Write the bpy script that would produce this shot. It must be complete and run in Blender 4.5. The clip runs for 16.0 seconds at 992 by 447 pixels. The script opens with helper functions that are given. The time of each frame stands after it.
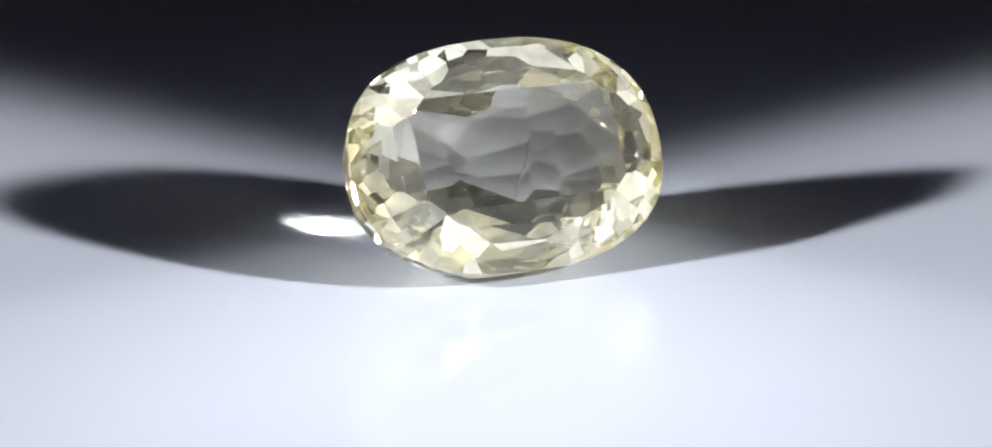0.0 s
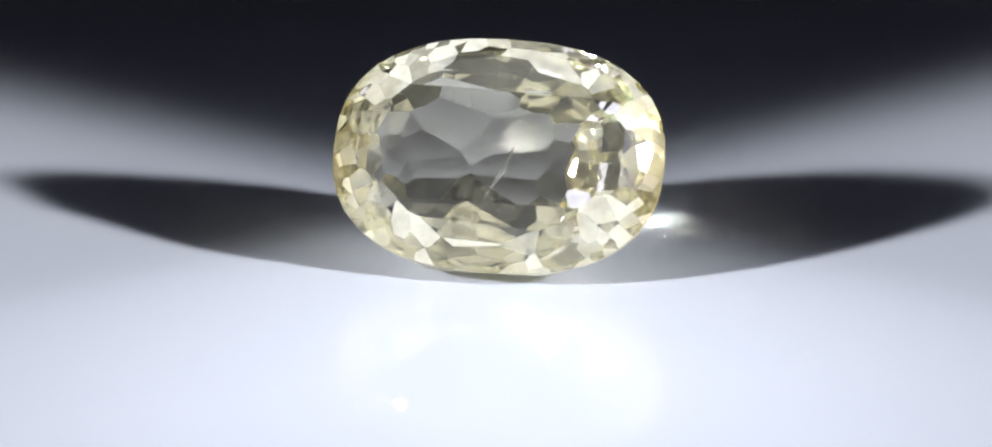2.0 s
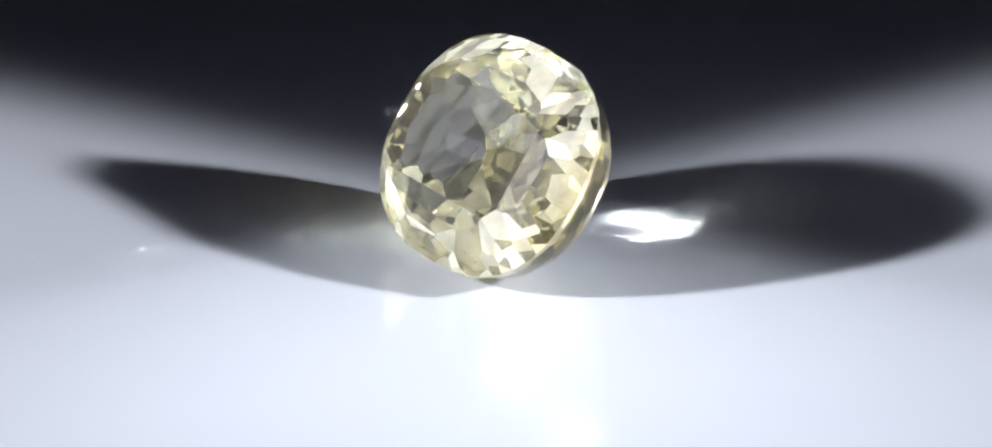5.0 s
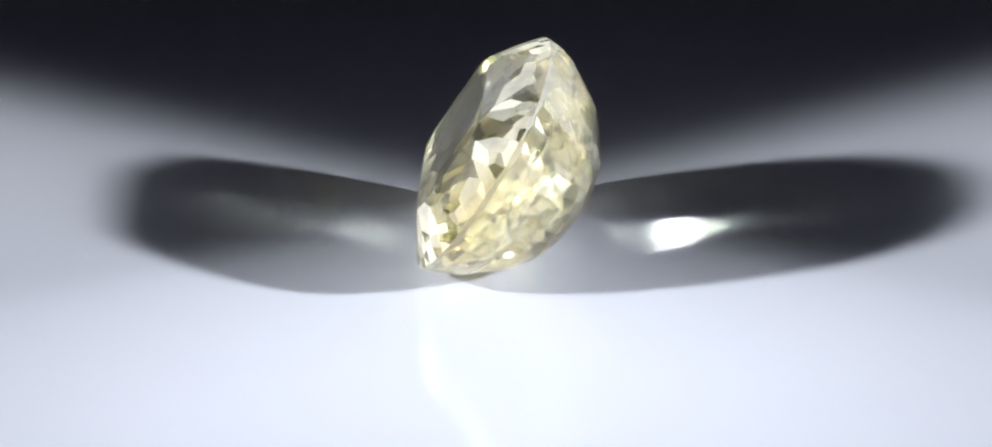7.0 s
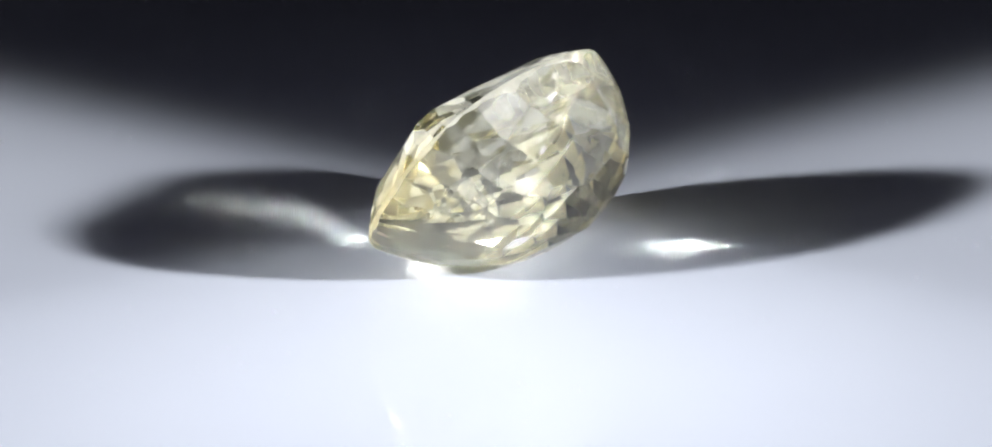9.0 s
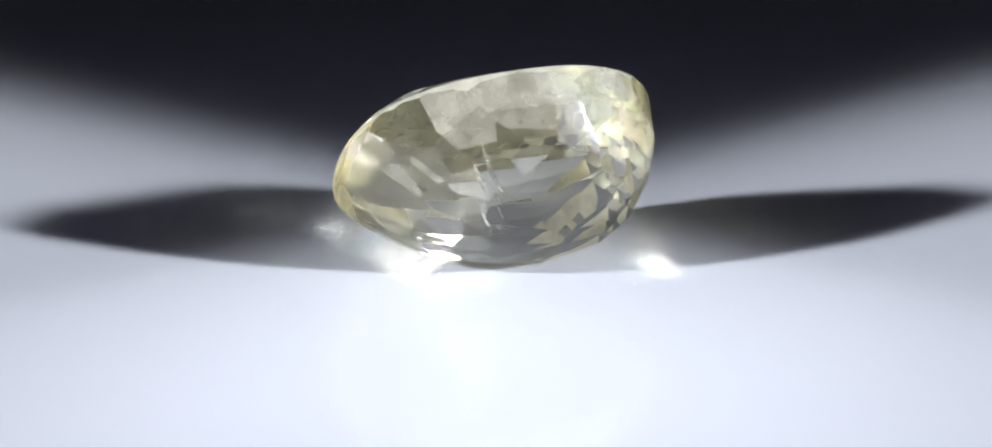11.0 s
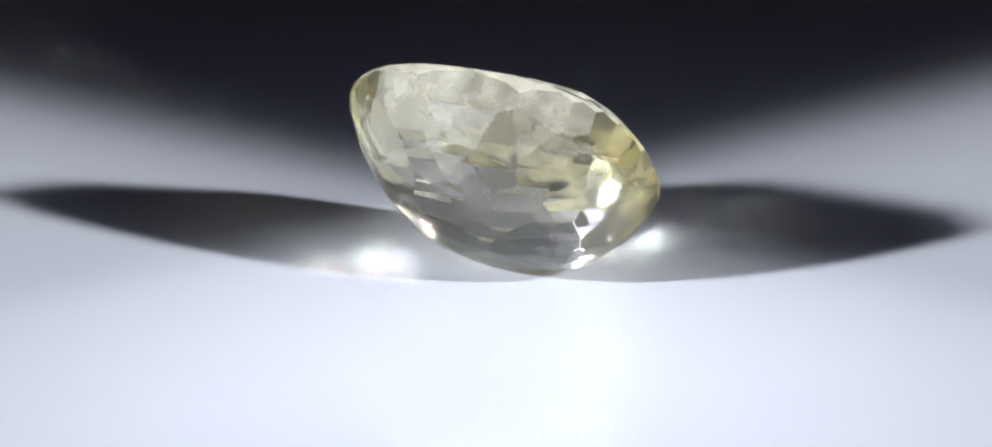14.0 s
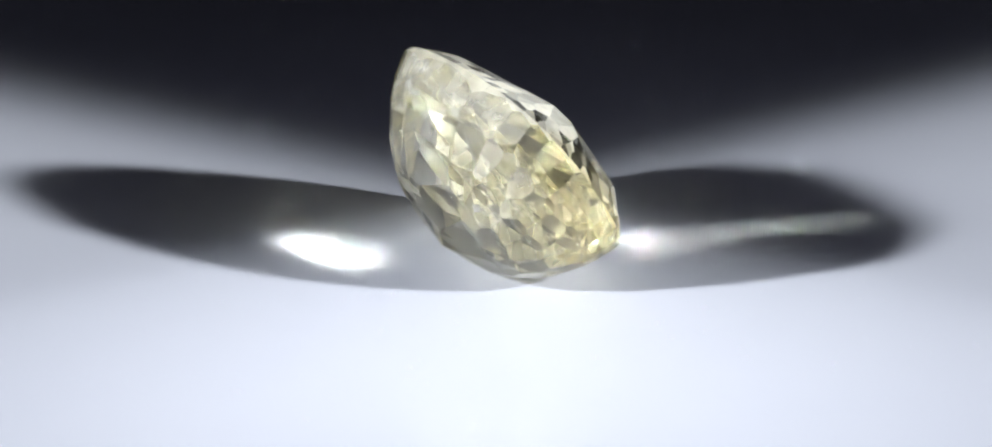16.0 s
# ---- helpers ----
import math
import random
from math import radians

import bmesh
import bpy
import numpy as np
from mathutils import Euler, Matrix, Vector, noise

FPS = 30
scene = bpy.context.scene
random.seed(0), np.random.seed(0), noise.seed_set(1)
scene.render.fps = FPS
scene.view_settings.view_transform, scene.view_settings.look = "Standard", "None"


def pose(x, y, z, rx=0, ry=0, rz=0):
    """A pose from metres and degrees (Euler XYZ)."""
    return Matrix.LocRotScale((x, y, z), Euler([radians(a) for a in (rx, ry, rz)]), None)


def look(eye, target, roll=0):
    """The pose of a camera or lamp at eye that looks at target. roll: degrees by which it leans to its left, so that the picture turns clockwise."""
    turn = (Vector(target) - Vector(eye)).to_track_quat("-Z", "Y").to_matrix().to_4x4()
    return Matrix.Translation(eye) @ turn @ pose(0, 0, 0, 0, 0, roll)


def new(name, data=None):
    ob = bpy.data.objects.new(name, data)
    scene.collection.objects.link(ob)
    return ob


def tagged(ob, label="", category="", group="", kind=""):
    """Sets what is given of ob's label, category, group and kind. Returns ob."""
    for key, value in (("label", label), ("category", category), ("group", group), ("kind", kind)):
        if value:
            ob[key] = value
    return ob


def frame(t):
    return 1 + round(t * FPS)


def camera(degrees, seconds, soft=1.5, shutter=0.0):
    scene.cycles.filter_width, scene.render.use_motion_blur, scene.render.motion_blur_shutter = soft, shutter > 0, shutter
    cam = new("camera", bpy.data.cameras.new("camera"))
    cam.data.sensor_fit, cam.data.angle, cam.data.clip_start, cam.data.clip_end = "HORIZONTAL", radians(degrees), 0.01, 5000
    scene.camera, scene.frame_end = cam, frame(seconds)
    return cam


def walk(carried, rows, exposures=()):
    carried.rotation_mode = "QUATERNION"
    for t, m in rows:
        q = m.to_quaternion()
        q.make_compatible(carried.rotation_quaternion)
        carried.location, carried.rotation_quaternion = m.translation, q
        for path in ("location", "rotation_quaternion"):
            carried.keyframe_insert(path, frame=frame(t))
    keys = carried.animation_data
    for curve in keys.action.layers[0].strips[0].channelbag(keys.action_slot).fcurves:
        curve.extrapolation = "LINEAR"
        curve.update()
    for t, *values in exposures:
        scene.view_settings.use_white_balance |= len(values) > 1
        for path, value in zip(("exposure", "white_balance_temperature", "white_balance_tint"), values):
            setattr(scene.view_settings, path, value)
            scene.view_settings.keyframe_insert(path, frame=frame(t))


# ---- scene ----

# All lengths of this tiny scene are written in units of 0.021 mm and scaled to metres: the stone is 11 mm long.
U = 2.1e-5

# ---- camera: a macro lens on a stand, 19.8 degrees above the surface ----
cam = camera(10.0, 16.0, soft=2.0)
ELEV = radians(19.817)
EYE = Vector((-4.62, -8411.2, 3091.5)) * U
AIM = EYE + Vector((0, math.cos(ELEV), -math.sin(ELEV)))
walk(cam, [(0.0, look(EYE, AIM)), (16.0, look(EYE, AIM))])

# ---- light: two small spot lamps, front left and front right, in a dark room ----
scene.view_settings.exposure = 0.0
# the bright spots that the stone throws on the surface are kept whole and sharp
scene.cycles.sample_clamp_indirect = 0.0
scene.cycles.blur_glossy = 0.0
scene.cycles.use_guiding = True
scene.cycles.max_bounces, scene.cycles.transmission_bounces, scene.cycles.glossy_bounces = 16, 16, 16
world = bpy.data.worlds.new("dark_room")
world.use_nodes = True
world.node_tree.nodes["Background"].inputs["Color"].default_value = (0.70, 0.67, 1.0, 1)
world.node_tree.nodes["Background"].inputs["Strength"].default_value = 0.03
scene.world = world


def spot_lamp(name, eye, target, watts, half_angle, blend, radius, colour):
    data = bpy.data.lights.new(name, "SPOT")
    data.energy, data.color = watts, colour
    data.spot_size, data.spot_blend = radians(2 * half_angle), blend
    data.shadow_soft_size = radius
    ob = new(name, data)
    ob.matrix_world = look(Vector(eye) * U, Vector(target) * U)
    return ob


LAMP_COLOUR = (0.868, 0.905, 1.0)
# each lamp: a bright middle, and round it two wider, dimmer fills added
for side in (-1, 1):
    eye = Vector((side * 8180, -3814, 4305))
    spot_lamp("spot_lamp", eye, (-side * 3167, 527, 0), 2.7, 9.0, 0.6, 320 * U, LAMP_COLOUR)
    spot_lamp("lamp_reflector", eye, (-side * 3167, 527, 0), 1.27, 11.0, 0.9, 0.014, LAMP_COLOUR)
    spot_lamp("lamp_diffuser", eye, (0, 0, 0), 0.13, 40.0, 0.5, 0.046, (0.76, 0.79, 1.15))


# ---- materials ----
def material(name):
    m = bpy.data.materials.new(name)
    m.use_nodes = True
    return m, m.node_tree.nodes, m.node_tree.links, m.node_tree.nodes["Principled BSDF"]


def texture_noise(nodes, links, scale, detail, coords="Object"):
    co = nodes.new("ShaderNodeTexCoord")
    tex = nodes.new("ShaderNodeTexNoise")
    tex.inputs["Scale"].default_value, tex.inputs["Detail"].default_value = scale, detail
    links.new(co.outputs[coords], tex.inputs["Vector"])
    return tex


def ramp(nodes, links, value, stops):
    r = nodes.new("ShaderNodeValToRGB")
    while len(r.color_ramp.elements) < len(stops):
        r.color_ramp.elements.new(0.5)
    for el, (pos, col) in zip(r.color_ramp.elements, stops):
        el.position, el.color = pos, (*col, 1)
    links.new(value, r.inputs["Fac"])
    return r


def white_acrylic():
    m, nodes, links, bsdf = material("white_acrylic")
    cloud = texture_noise(nodes, links, 60, 3)
    tone = ramp(nodes, links, cloud.outputs["Fac"], [(0.3, (0.755, 0.775, 0.815)), (0.7, (0.79, 0.81, 0.845))])
    links.new(tone.outputs["Color"], bsdf.inputs["Base Color"])
    fine = texture_noise(nodes, links, 900, 2)
    gloss = ramp(nodes, links, fine.outputs["Fac"], [(0.3, (0.07, 0.07, 0.07)), (0.7, (0.11, 0.11, 0.11))])
    links.new(gloss.outputs["Color"], bsdf.inputs["Roughness"])
    bsdf.inputs["IOR"].default_value = 1.45
    bump = nodes.new("ShaderNodeBump")
    bump.inputs["Strength"].default_value, bump.inputs["Distance"].default_value = 0.02, 0.00005
    links.new(cloud.outputs["Fac"], bump.inputs["Height"])
    links.new(bump.outputs["Normal"], bsdf.inputs["Normal"])
    return m


def dark_paint():
    m, nodes, links, bsdf = material("dark_panel_paint")
    n = texture_noise(nodes, links, 30, 5)
    tone = ramp(nodes, links, n.outputs["Fac"], [(0.3, (0.018, 0.018, 0.021)), (0.7, (0.03, 0.03, 0.034))])
    links.new(tone.outputs["Color"], bsdf.inputs["Base Color"])
    bsdf.inputs["Roughness"].default_value = 0.8
    return m


def sapphire(name, haze_low, haze_high):
    """Clear pale yellow sapphire; the colour sits in zones, stronger at the two ends. Pale scatter, stronger on some
    facets than on others, is put in for light sent back from inside the stone."""
    m, nodes, links, bsdf = material(name)
    nodes.remove(bsdf)
    co = nodes.new("ShaderNodeTexCoord")
    sep = nodes.new("ShaderNodeSeparateXYZ")
    links.new(co.outputs["Object"], sep.inputs[0])
    side = nodes.new("ShaderNodeMath")
    side.operation = "ABSOLUTE"
    links.new(sep.outputs["X"], side.inputs[0])
    zone = nodes.new("ShaderNodeMapRange")
    zone.inputs["From Min"].default_value, zone.inputs["From Max"].default_value = 205 * U, 265 * U
    links.new(side.outputs[0], zone.inputs["Value"])

    def zoned(middle, end):
        tint = nodes.new("ShaderNodeMix")
        tint.data_type = "RGBA"
        links.new(zone.outputs["Result"], tint.inputs["Factor"])
        tint.inputs["A"].default_value, tint.inputs["B"].default_value = (*middle, 1), (*end, 1)
        return tint.outputs["Result"]

    glass = nodes.new("ShaderNodeBsdfGlass")
    glass.inputs["IOR"].default_value, glass.inputs["Roughness"].default_value = 1.77, 0.0
    links.new(zoned((0.989, 0.978, 0.915), (0.982, 0.935, 0.74)), glass.inputs["Color"])
    scatter = nodes.new("ShaderNodeBsdfDiffuse")
    links.new(zoned((0.94, 0.905, 0.73), (0.94, 0.82, 0.47)), scatter.inputs["Color"])
    passing = nodes.new("ShaderNodeBsdfTranslucent")
    links.new(zoned((0.94, 0.905, 0.73), (0.94, 0.82, 0.47)), passing.inputs["Color"])
    painted_glow = nodes.new("ShaderNodeMixShader")
    painted_glow.inputs["Fac"].default_value = 0.3
    links.new(scatter.outputs[0], painted_glow.inputs[1])
    links.new(passing.outputs[0], painted_glow.inputs[2])
    cloud = texture_noise(nodes, links, 1400, 5)
    patch = nodes.new("ShaderNodeMapRange")
    patch.inputs["From Min"].default_value, patch.inputs["From Max"].default_value = 0.3, 0.7
    patch.inputs["To Min"].default_value, patch.inputs["To Max"].default_value = haze_low, haze_high
    links.new(cloud.outputs["Fac"], patch.inputs["Value"])
    grade = nodes.new("ShaderNodeAttribute")
    grade.attribute_name = "glow_grade"
    haze = nodes.new("ShaderNodeMath")
    haze.operation, haze.use_clamp = "MULTIPLY", True
    links.new(patch.outputs["Result"], haze.inputs[0])
    links.new(grade.outputs["Fac"], haze.inputs[1])
    whole = nodes.new("ShaderNodeMixShader")
    links.new(haze.outputs[0], whole.inputs["Fac"])
    links.new(glass.outputs[0], whole.inputs[1])
    links.new(painted_glow.outputs[0], whole.inputs[2])
    links.new(whole.outputs[0], nodes["Material Output"].inputs["Surface"])
    return m


def white_feather():
    m, nodes, links, bsdf = material("white_feather")
    n = texture_noise(nodes, links, 6000, 4)
    tone = ramp(nodes, links, n.outputs["Fac"], [(0.3, (0.7, 0.7, 0.7)), (0.7, (0.9, 0.9, 0.9))])
    links.new(tone.outputs["Color"], bsdf.inputs["Base Color"])
    bsdf.inputs["Roughness"].default_value = 0.4
    bsdf.inputs["Alpha"].default_value = 0.28
    return m


WHITE, DARK, FEATHER = white_acrylic(), dark_paint(), white_feather()
GEM = {"table": sapphire("clear_sapphire_table", 0.03, 0.06), "crown": sapphire("sapphire_crown", 0.10, 0.17),
       "girdle": sapphire("sapphire_girdle", 0.35, 0.55), "pavilion": sapphire("sapphire_pavilion", 0.03, 0.07)}



# ---- large structure: the white surface and an added dark hood round it ----
def part(name, bm, mat, parent=None, label=""):
    mesh = bpy.data.meshes.new(name)
    bm.to_mesh(mesh)
    bm.free()
    mesh.materials.append(mat)
    ob = new(name, mesh)
    ob.parent = parent
    return tagged(ob, label)


def box(name, lo, hi, mat):
    bm = bmesh.new()
    bmesh.ops.create_cube(bm, size=1)
    for v in bm.verts:
        v.co = Vector([l + (c + 0.5) * (h - l) for c, l, h in zip(v.co, lo, hi)])
    return part(name, bm, mat)


tabletop = box("floor", (-0.5, -0.5, -0.012), (0.5, 0.5, 0.0), WHITE)
tagged(tabletop, "smooth glossy white acrylic surface lit by two lamps", "tabletop", kind="structure")
# added unseen dark hood over and behind the stone, open towards the room in front
for name, lo, hi in (("wall_north", (-0.51, 0.5, -0.012), (0.51, 0.51, 0.6)), ("wall_east", (0.5, -0.4, -0.012), (0.51, 0.5, 0.6)),
                     ("wall_west", (-0.51, -0.4, -0.012), (-0.5, 0.5, 0.6)), ("ceiling", (-0.51, -0.4, 0.6), (0.51, 0.51, 0.61))):
    tagged(box(name, lo, hi, DARK), "added unseen dark grey panel that keeps room light off", "ceiling" if name == "ceiling" else "wall", kind="structure")


def shade_card(name, side):
    """Dark card on edge, added out of view between lamp and stone; its slanting top shades the surface behind the
    stone.
    """
    eye = Vector((side * 8180, -3814, 4305))
    across = Vector((-side * 0.906, 0.423, 0))
    foot = eye * 0.31
    along = Vector((side * 0.423, 0.906, 0))

    def card_point(x, y):
        """Where the light that goes to the point (x, y) of the surface crosses the card: along it, and up."""
        goal = Vector((-side * x, y, 0))
        k = (foot - eye).dot(across) / (goal - eye).dot(across)
        p = eye + (goal - eye) * k
        return (p - foot).dot(along), p.z

    edge = [card_point(*EDGE_FRONT), card_point(*EDGE_BEND), card_point(1500, EDGE_BACK[side])]
    steep = (edge[2][0] - edge[1][0]) / (edge[2][1] - edge[1][1])
    shape = [(edge[0][0] - 250, 0), *edge, (edge[2][0] + steep * 6000, edge[2][1] + 6000), (9000, edge[2][1] + 6000), (9000, 0)]
    base = Vector((foot.x, foot.y, 0))
    bm = bmesh.new()
    rows = []
    for d in (0, -24):
        rows.append([bm.verts.new((base + along * a + Vector((0, 0, z)) + across * d) * U) for a, z in shape])
    n = len(shape)
    bm.faces.new(rows[0])
    bm.faces.new(rows[1][::-1])
    for a in range(n):
        b = (a + 1) % n
        bm.faces.new((rows[0][b], rows[0][a], rows[1][a], rows[1][b]))
    bmesh.ops.recalc_face_normals(bm, faces=bm.faces[:])
    tagged(part(name, bm, DARK), "added unseen dark card that shades the white surface", "wall", kind="structure")


# the line on the surface at which the shade of each card ends, seen from the card's own side
EDGE_FRONT, EDGE_BEND, EDGE_BACK = (-1500, -560), (40, 388), {1: 1280, -1: 1425}
shade_card("wall_inner_east", 1)
shade_card("wall_inner_west", -1)


# ---- the gemstone ----
HALF_LONG, HALF_SHORT, POWER = 262.0, 188.9, 2.42
GIRDLE, CROWN, PAVILION = 2.6, 57.0, 186.7
CULET = (-53.7, -5.0)
TABLE_LONG, TABLE_SHORT = 157.0, 78.0
PROFILE_CROWN = [((1 - i / 20) ** 0.625, i / 20) for i in range(21)]  # 1 at the girdle, 0 at the table's edge
PROFILE_PAVILION = [(1.0, 0.0), (0.91, 0.3), (0.74, 0.6), (0.505, 0.85), (0.08, 1.0)]


def outline(a, long=HALF_LONG, short=HALF_SHORT, power=POWER):
    """Point of the cushion outline, its outward normal and its tangent at the angle a."""
    c, s = math.cos(a), math.sin(a)
    e = 2 / power
    p = Vector((math.copysign(abs(c) ** e, c) * long, math.copysign(abs(s) ** e, s) * short, 0))
    n = Vector((math.copysign(abs(p.x / long) ** (power - 1), p.x) / long,
                math.copysign(abs(p.y / short) ** (power - 1), p.y) / short, 0)).normalized()
    return p, n, Vector((-n.y, n.x, 0))


def profile(table, u):
    """How far the body reaches out at the level u."""
    for (s0, u0), (s1, u1) in zip(table, table[1:]):
        if u <= u1:
            return s0 + (s1 - s0) * (u - u0) / (u1 - u0)
    return table[-1][0]


def facet(a, u, side, rng, wobble):
    """The plane of a facet that touches the body at the angle a and the level u (0 at the girdle, 1 at table or culet)."""
    table, deep, base = (PROFILE_CROWN, CROWN, GIRDLE) if side > 0 else (PROFILE_PAVILION, PAVILION, GIRDLE)
    p, n, t = outline(a)
    rim = outline(a, TABLE_LONG, TABLE_SHORT, 5.0)[0] if side > 0 else Vector()

    def at(v):
        v = min(max(v, 0), 1)
        shift = Vector((*CULET, 0)) * (v ** 1.15 if side < 0 else 0)
        return rim.lerp(p, profile(table, v)) + shift + Vector((0, 0, side * (base + deep * v)))
    reach = 0.05 if side > 0 else 0.12
    slope = at(u + reach) - at(u - reach)
    normal = t.cross(slope).normalized()
    if normal.dot(n) < 0:
        normal = -normal
    normal = (normal + Vector((rng.gauss(0, wobble), rng.gauss(0, wobble), rng.gauss(0, wobble)))).normalized()
    return at(u), normal


def around(count, offset):
    return [2 * math.pi * (i + offset) / count for i in range(count)]


def gem_planes():
    rng = random.Random(11)
    planes = []

    def grade(mean):
        return mean * rng.choice((0.05, 0.2, 0.6, 1.2, 1.9, 3.0))

    for a in around(36, 0.5):
        p, n, _ = outline(a)
        planes.append(("girdle", p * 0.998, n, 1.0))
    planes.append(("table", Vector((0, 0, GIRDLE + CROWN)), Vector((0.0, 0.0, 1)), 1.0))
    for count, offset, u in ((48, 0.0, 0.07), (44, 0.5, 0.19), (38, 0.0, 0.32), (32, 0.5, 0.45)):
        planes += [("crown", *facet(a, u, 1, rng, 0.012), grade(2.0)) for a in around(count, offset)]
    # two steps round the nearly rectangular table: long sides and ends, then the four corners
    for u, wobble in ((0.66, 0.012), (0.86, 0.006)):
        for deg in (0, 180, 90, 270):
            planes.append(("crown", *facet(radians(deg), u, 1, rng, wobble), rng.uniform(0.4, 1.0)))
    for deg in (38, 142, 218, 322):
        planes.append(("crown", *facet(radians(deg), 0.62, 1, rng, 0.012), grade(1.6)))

    def painted_glow(a, mean):
        """The painted inner glow is strong in the upper half of the pavilion; the half that rests on the surface is
        nearly clear.
        """
        return mean * (1.15 if math.sin(a) > 0.2 else 0.6 if math.sin(a) > -0.2 else 0.25)

    # long plain step below the girdle on the long sides, two rows of short ones round the ends
    for deg in (90, 270, 60, 120, 240, 300):
        planes.append(("pavilion", *facet(radians(deg), 0.16, -1, rng, 0.008), painted_glow(radians(deg), 4.4)))
    for deg in (90, 65, 115):
        planes.append(("pavilion", *facet(radians(deg), 0.40, -1, rng, 0.008), 3.4))
    for count, offset, u, hazy in ((34, 0.5, 0.14, 1.8), (32, 0.0, 0.24, 1.8), (30, 0.5, 0.34, 1.9), (28, 0.0, 0.43, 1.9),
                                   (26, 0.5, 0.52, 1.4), (24, 0.0, 0.61, 0.8),
                                   (22, 0.5, 0.70, 0.5), (20, 0.0, 0.79, 0.4), (16, 0.5, 0.87, 0.3), (10, 0.0, 0.94, 0.3)):
        for a in around(count, offset):
            if (u < 0.48 and math.sin(a) > 0.75) or (u < 0.3 and math.sin(a) < -0.75):
                continue  # the long sides keep one broad plain step
            planes.append(("pavilion", *facet(a, u, -1, rng, 0.026 if u < 0.65 else 0.045), painted_glow(a, grade(hazy))))
    return planes


def cut_gem():
    bm = bmesh.new()
    bmesh.ops.create_cube(bm, size=1200)
    planes = gem_planes()
    for _, point, normal, _ in planes:
        geom = bm.verts[:] + bm.edges[:] + bm.faces[:]
        cut = bmesh.ops.bisect_plane(bm, geom=geom, dist=0.01, plane_co=point, plane_no=normal, clear_outer=True)
        rim = [e for e in cut["geom_cut"] if isinstance(e, bmesh.types.BMEdge)]
        if len(rim) > 2:
            bmesh.ops.contextual_create(bm, geom=rim)
    bmesh.ops.remove_doubles(bm, verts=bm.verts, dist=0.6)
    bmesh.ops.bevel(bm, geom=bm.edges[:], offset=0.6, offset_type="OFFSET", segments=1, affect="EDGES", clamp_overlap=True)
    bmesh.ops.recalc_face_normals(bm, faces=bm.faces[:])
    return bm, planes


def gemstone():
    bm, planes = cut_gem()
    stone = new("gemstone")
    shells = {kind: bmesh.new() for kind in ("table", "crown", "girdle", "pavilion")}
    grades = {kind: [] for kind in shells}
    bm.normal_update()
    for f in bm.faces:
        mid = f.calc_center_median()
        kind, _, normal, grade = min(planes, key=lambda pl: (1 - pl[2].dot(f.normal)) * 40 + abs((mid - pl[1]).dot(pl[2])))
        shell = shells[kind]
        shell.faces.new([shell.verts.new(v.co * U) for v in f.verts])
        grades[kind].append(grade if normal.dot(f.normal) > 0.9995 else 0.3)
    bm.free()
    words = {"table": "flat clear table facet", "crown": "rows of small crown facets", "girdle": "narrow polished girdle",
             "pavilion": "deep pavilion of small brick-like facets"}
    for kind, shell in shells.items():
        layer = shell.faces.layers.float.new("glow_grade")
        for f, grade in zip(shell.faces, grades[kind]):
            f[layer] = grade
        bmesh.ops.remove_doubles(shell, verts=shell.verts, dist=0.1 * U)
        part(kind, shell, GEM[kind], stone, words[kind])
    needle = bmesh.new()
    ends = Vector((28, 10, 6)), Vector((-24, -104, -8))
    for i in range(9):
        k = i / 8
        mid = ends[0].lerp(ends[1], k) + Vector((3 * math.sin(5 * k), 0, 4 * math.sin(7 * k)))
        half = 0.6 + 6.5 * math.sin(math.pi * min(1, k * 1.15)) ** 1.5 * (1 - 0.6 * k) if k < 0.87 else 0.4
        for n in range(5):
            a = 2 * math.pi * n / 5
            needle.verts.new((mid + Vector((half * math.cos(a), 0.3 * half * math.cos(a), 1.2 * math.sin(a)))) * U)
    needle.verts.ensure_lookup_table()
    for i in range(8):
        for n in range(5):
            m = (n + 1) % 5
            needle.faces.new([needle.verts[j] for j in (5 * i + n, 5 * i + m, 5 * i + 5 + m, 5 * i + 5 + n)])
    needle.faces.new([needle.verts[j] for j in (4, 3, 2, 1, 0)])
    needle.faces.new([needle.verts[j] for j in range(40, 45)])
    dots = random.Random(5)
    dot = bmesh.new()
    bmesh.ops.create_icosphere(dot, subdivisions=1, radius=1.6 * U)
    first = part("pinpoint", dot, FEATHER, stone, "tiny white crystal inside the stone")
    for i in range(14):
        speck = first if i == 0 else first.copy()
        if i:
            scene.collection.objects.link(speck)
        a, r = dots.uniform(0, 2 * math.pi), dots.uniform(0.2, 0.62)
        speck.location = Vector((r * HALF_LONG * math.cos(a), r * HALF_SHORT * math.sin(a), dots.uniform(-75, 12))) * U
    part("inclusion", needle, FEATHER, stone, "thin white needle inside the stone")
    return tagged(stone, "pale yellow cushion-cut sapphire leaning on the white surface", "gemstone")


gem = gemstone()
TILT, SPIN = 56.518, -0.709
lean = pose(0, 0, 0, TILT) @ pose(0, 0, 0, 0, 0, SPIN)
LOW = min((lean @ v.co).z for shell in gem.children for v in shell.data.vertices)
SEAT = Matrix.Translation((2.82 * U, -21.825 * U, -LOW)) @ lean
FRONT_TIME, RATE = 1.434, 16.454


def motions():
    """The surface turns the stone clockwise, as seen from above, at an even rate."""
    rows = []
    for i in range(33):
        t = i * 0.5
        rows.append((t, pose(0, 0, 0, 0, 0, -(t - FRONT_TIME) * RATE) @ SEAT))
    walk(gem, rows)


motions()
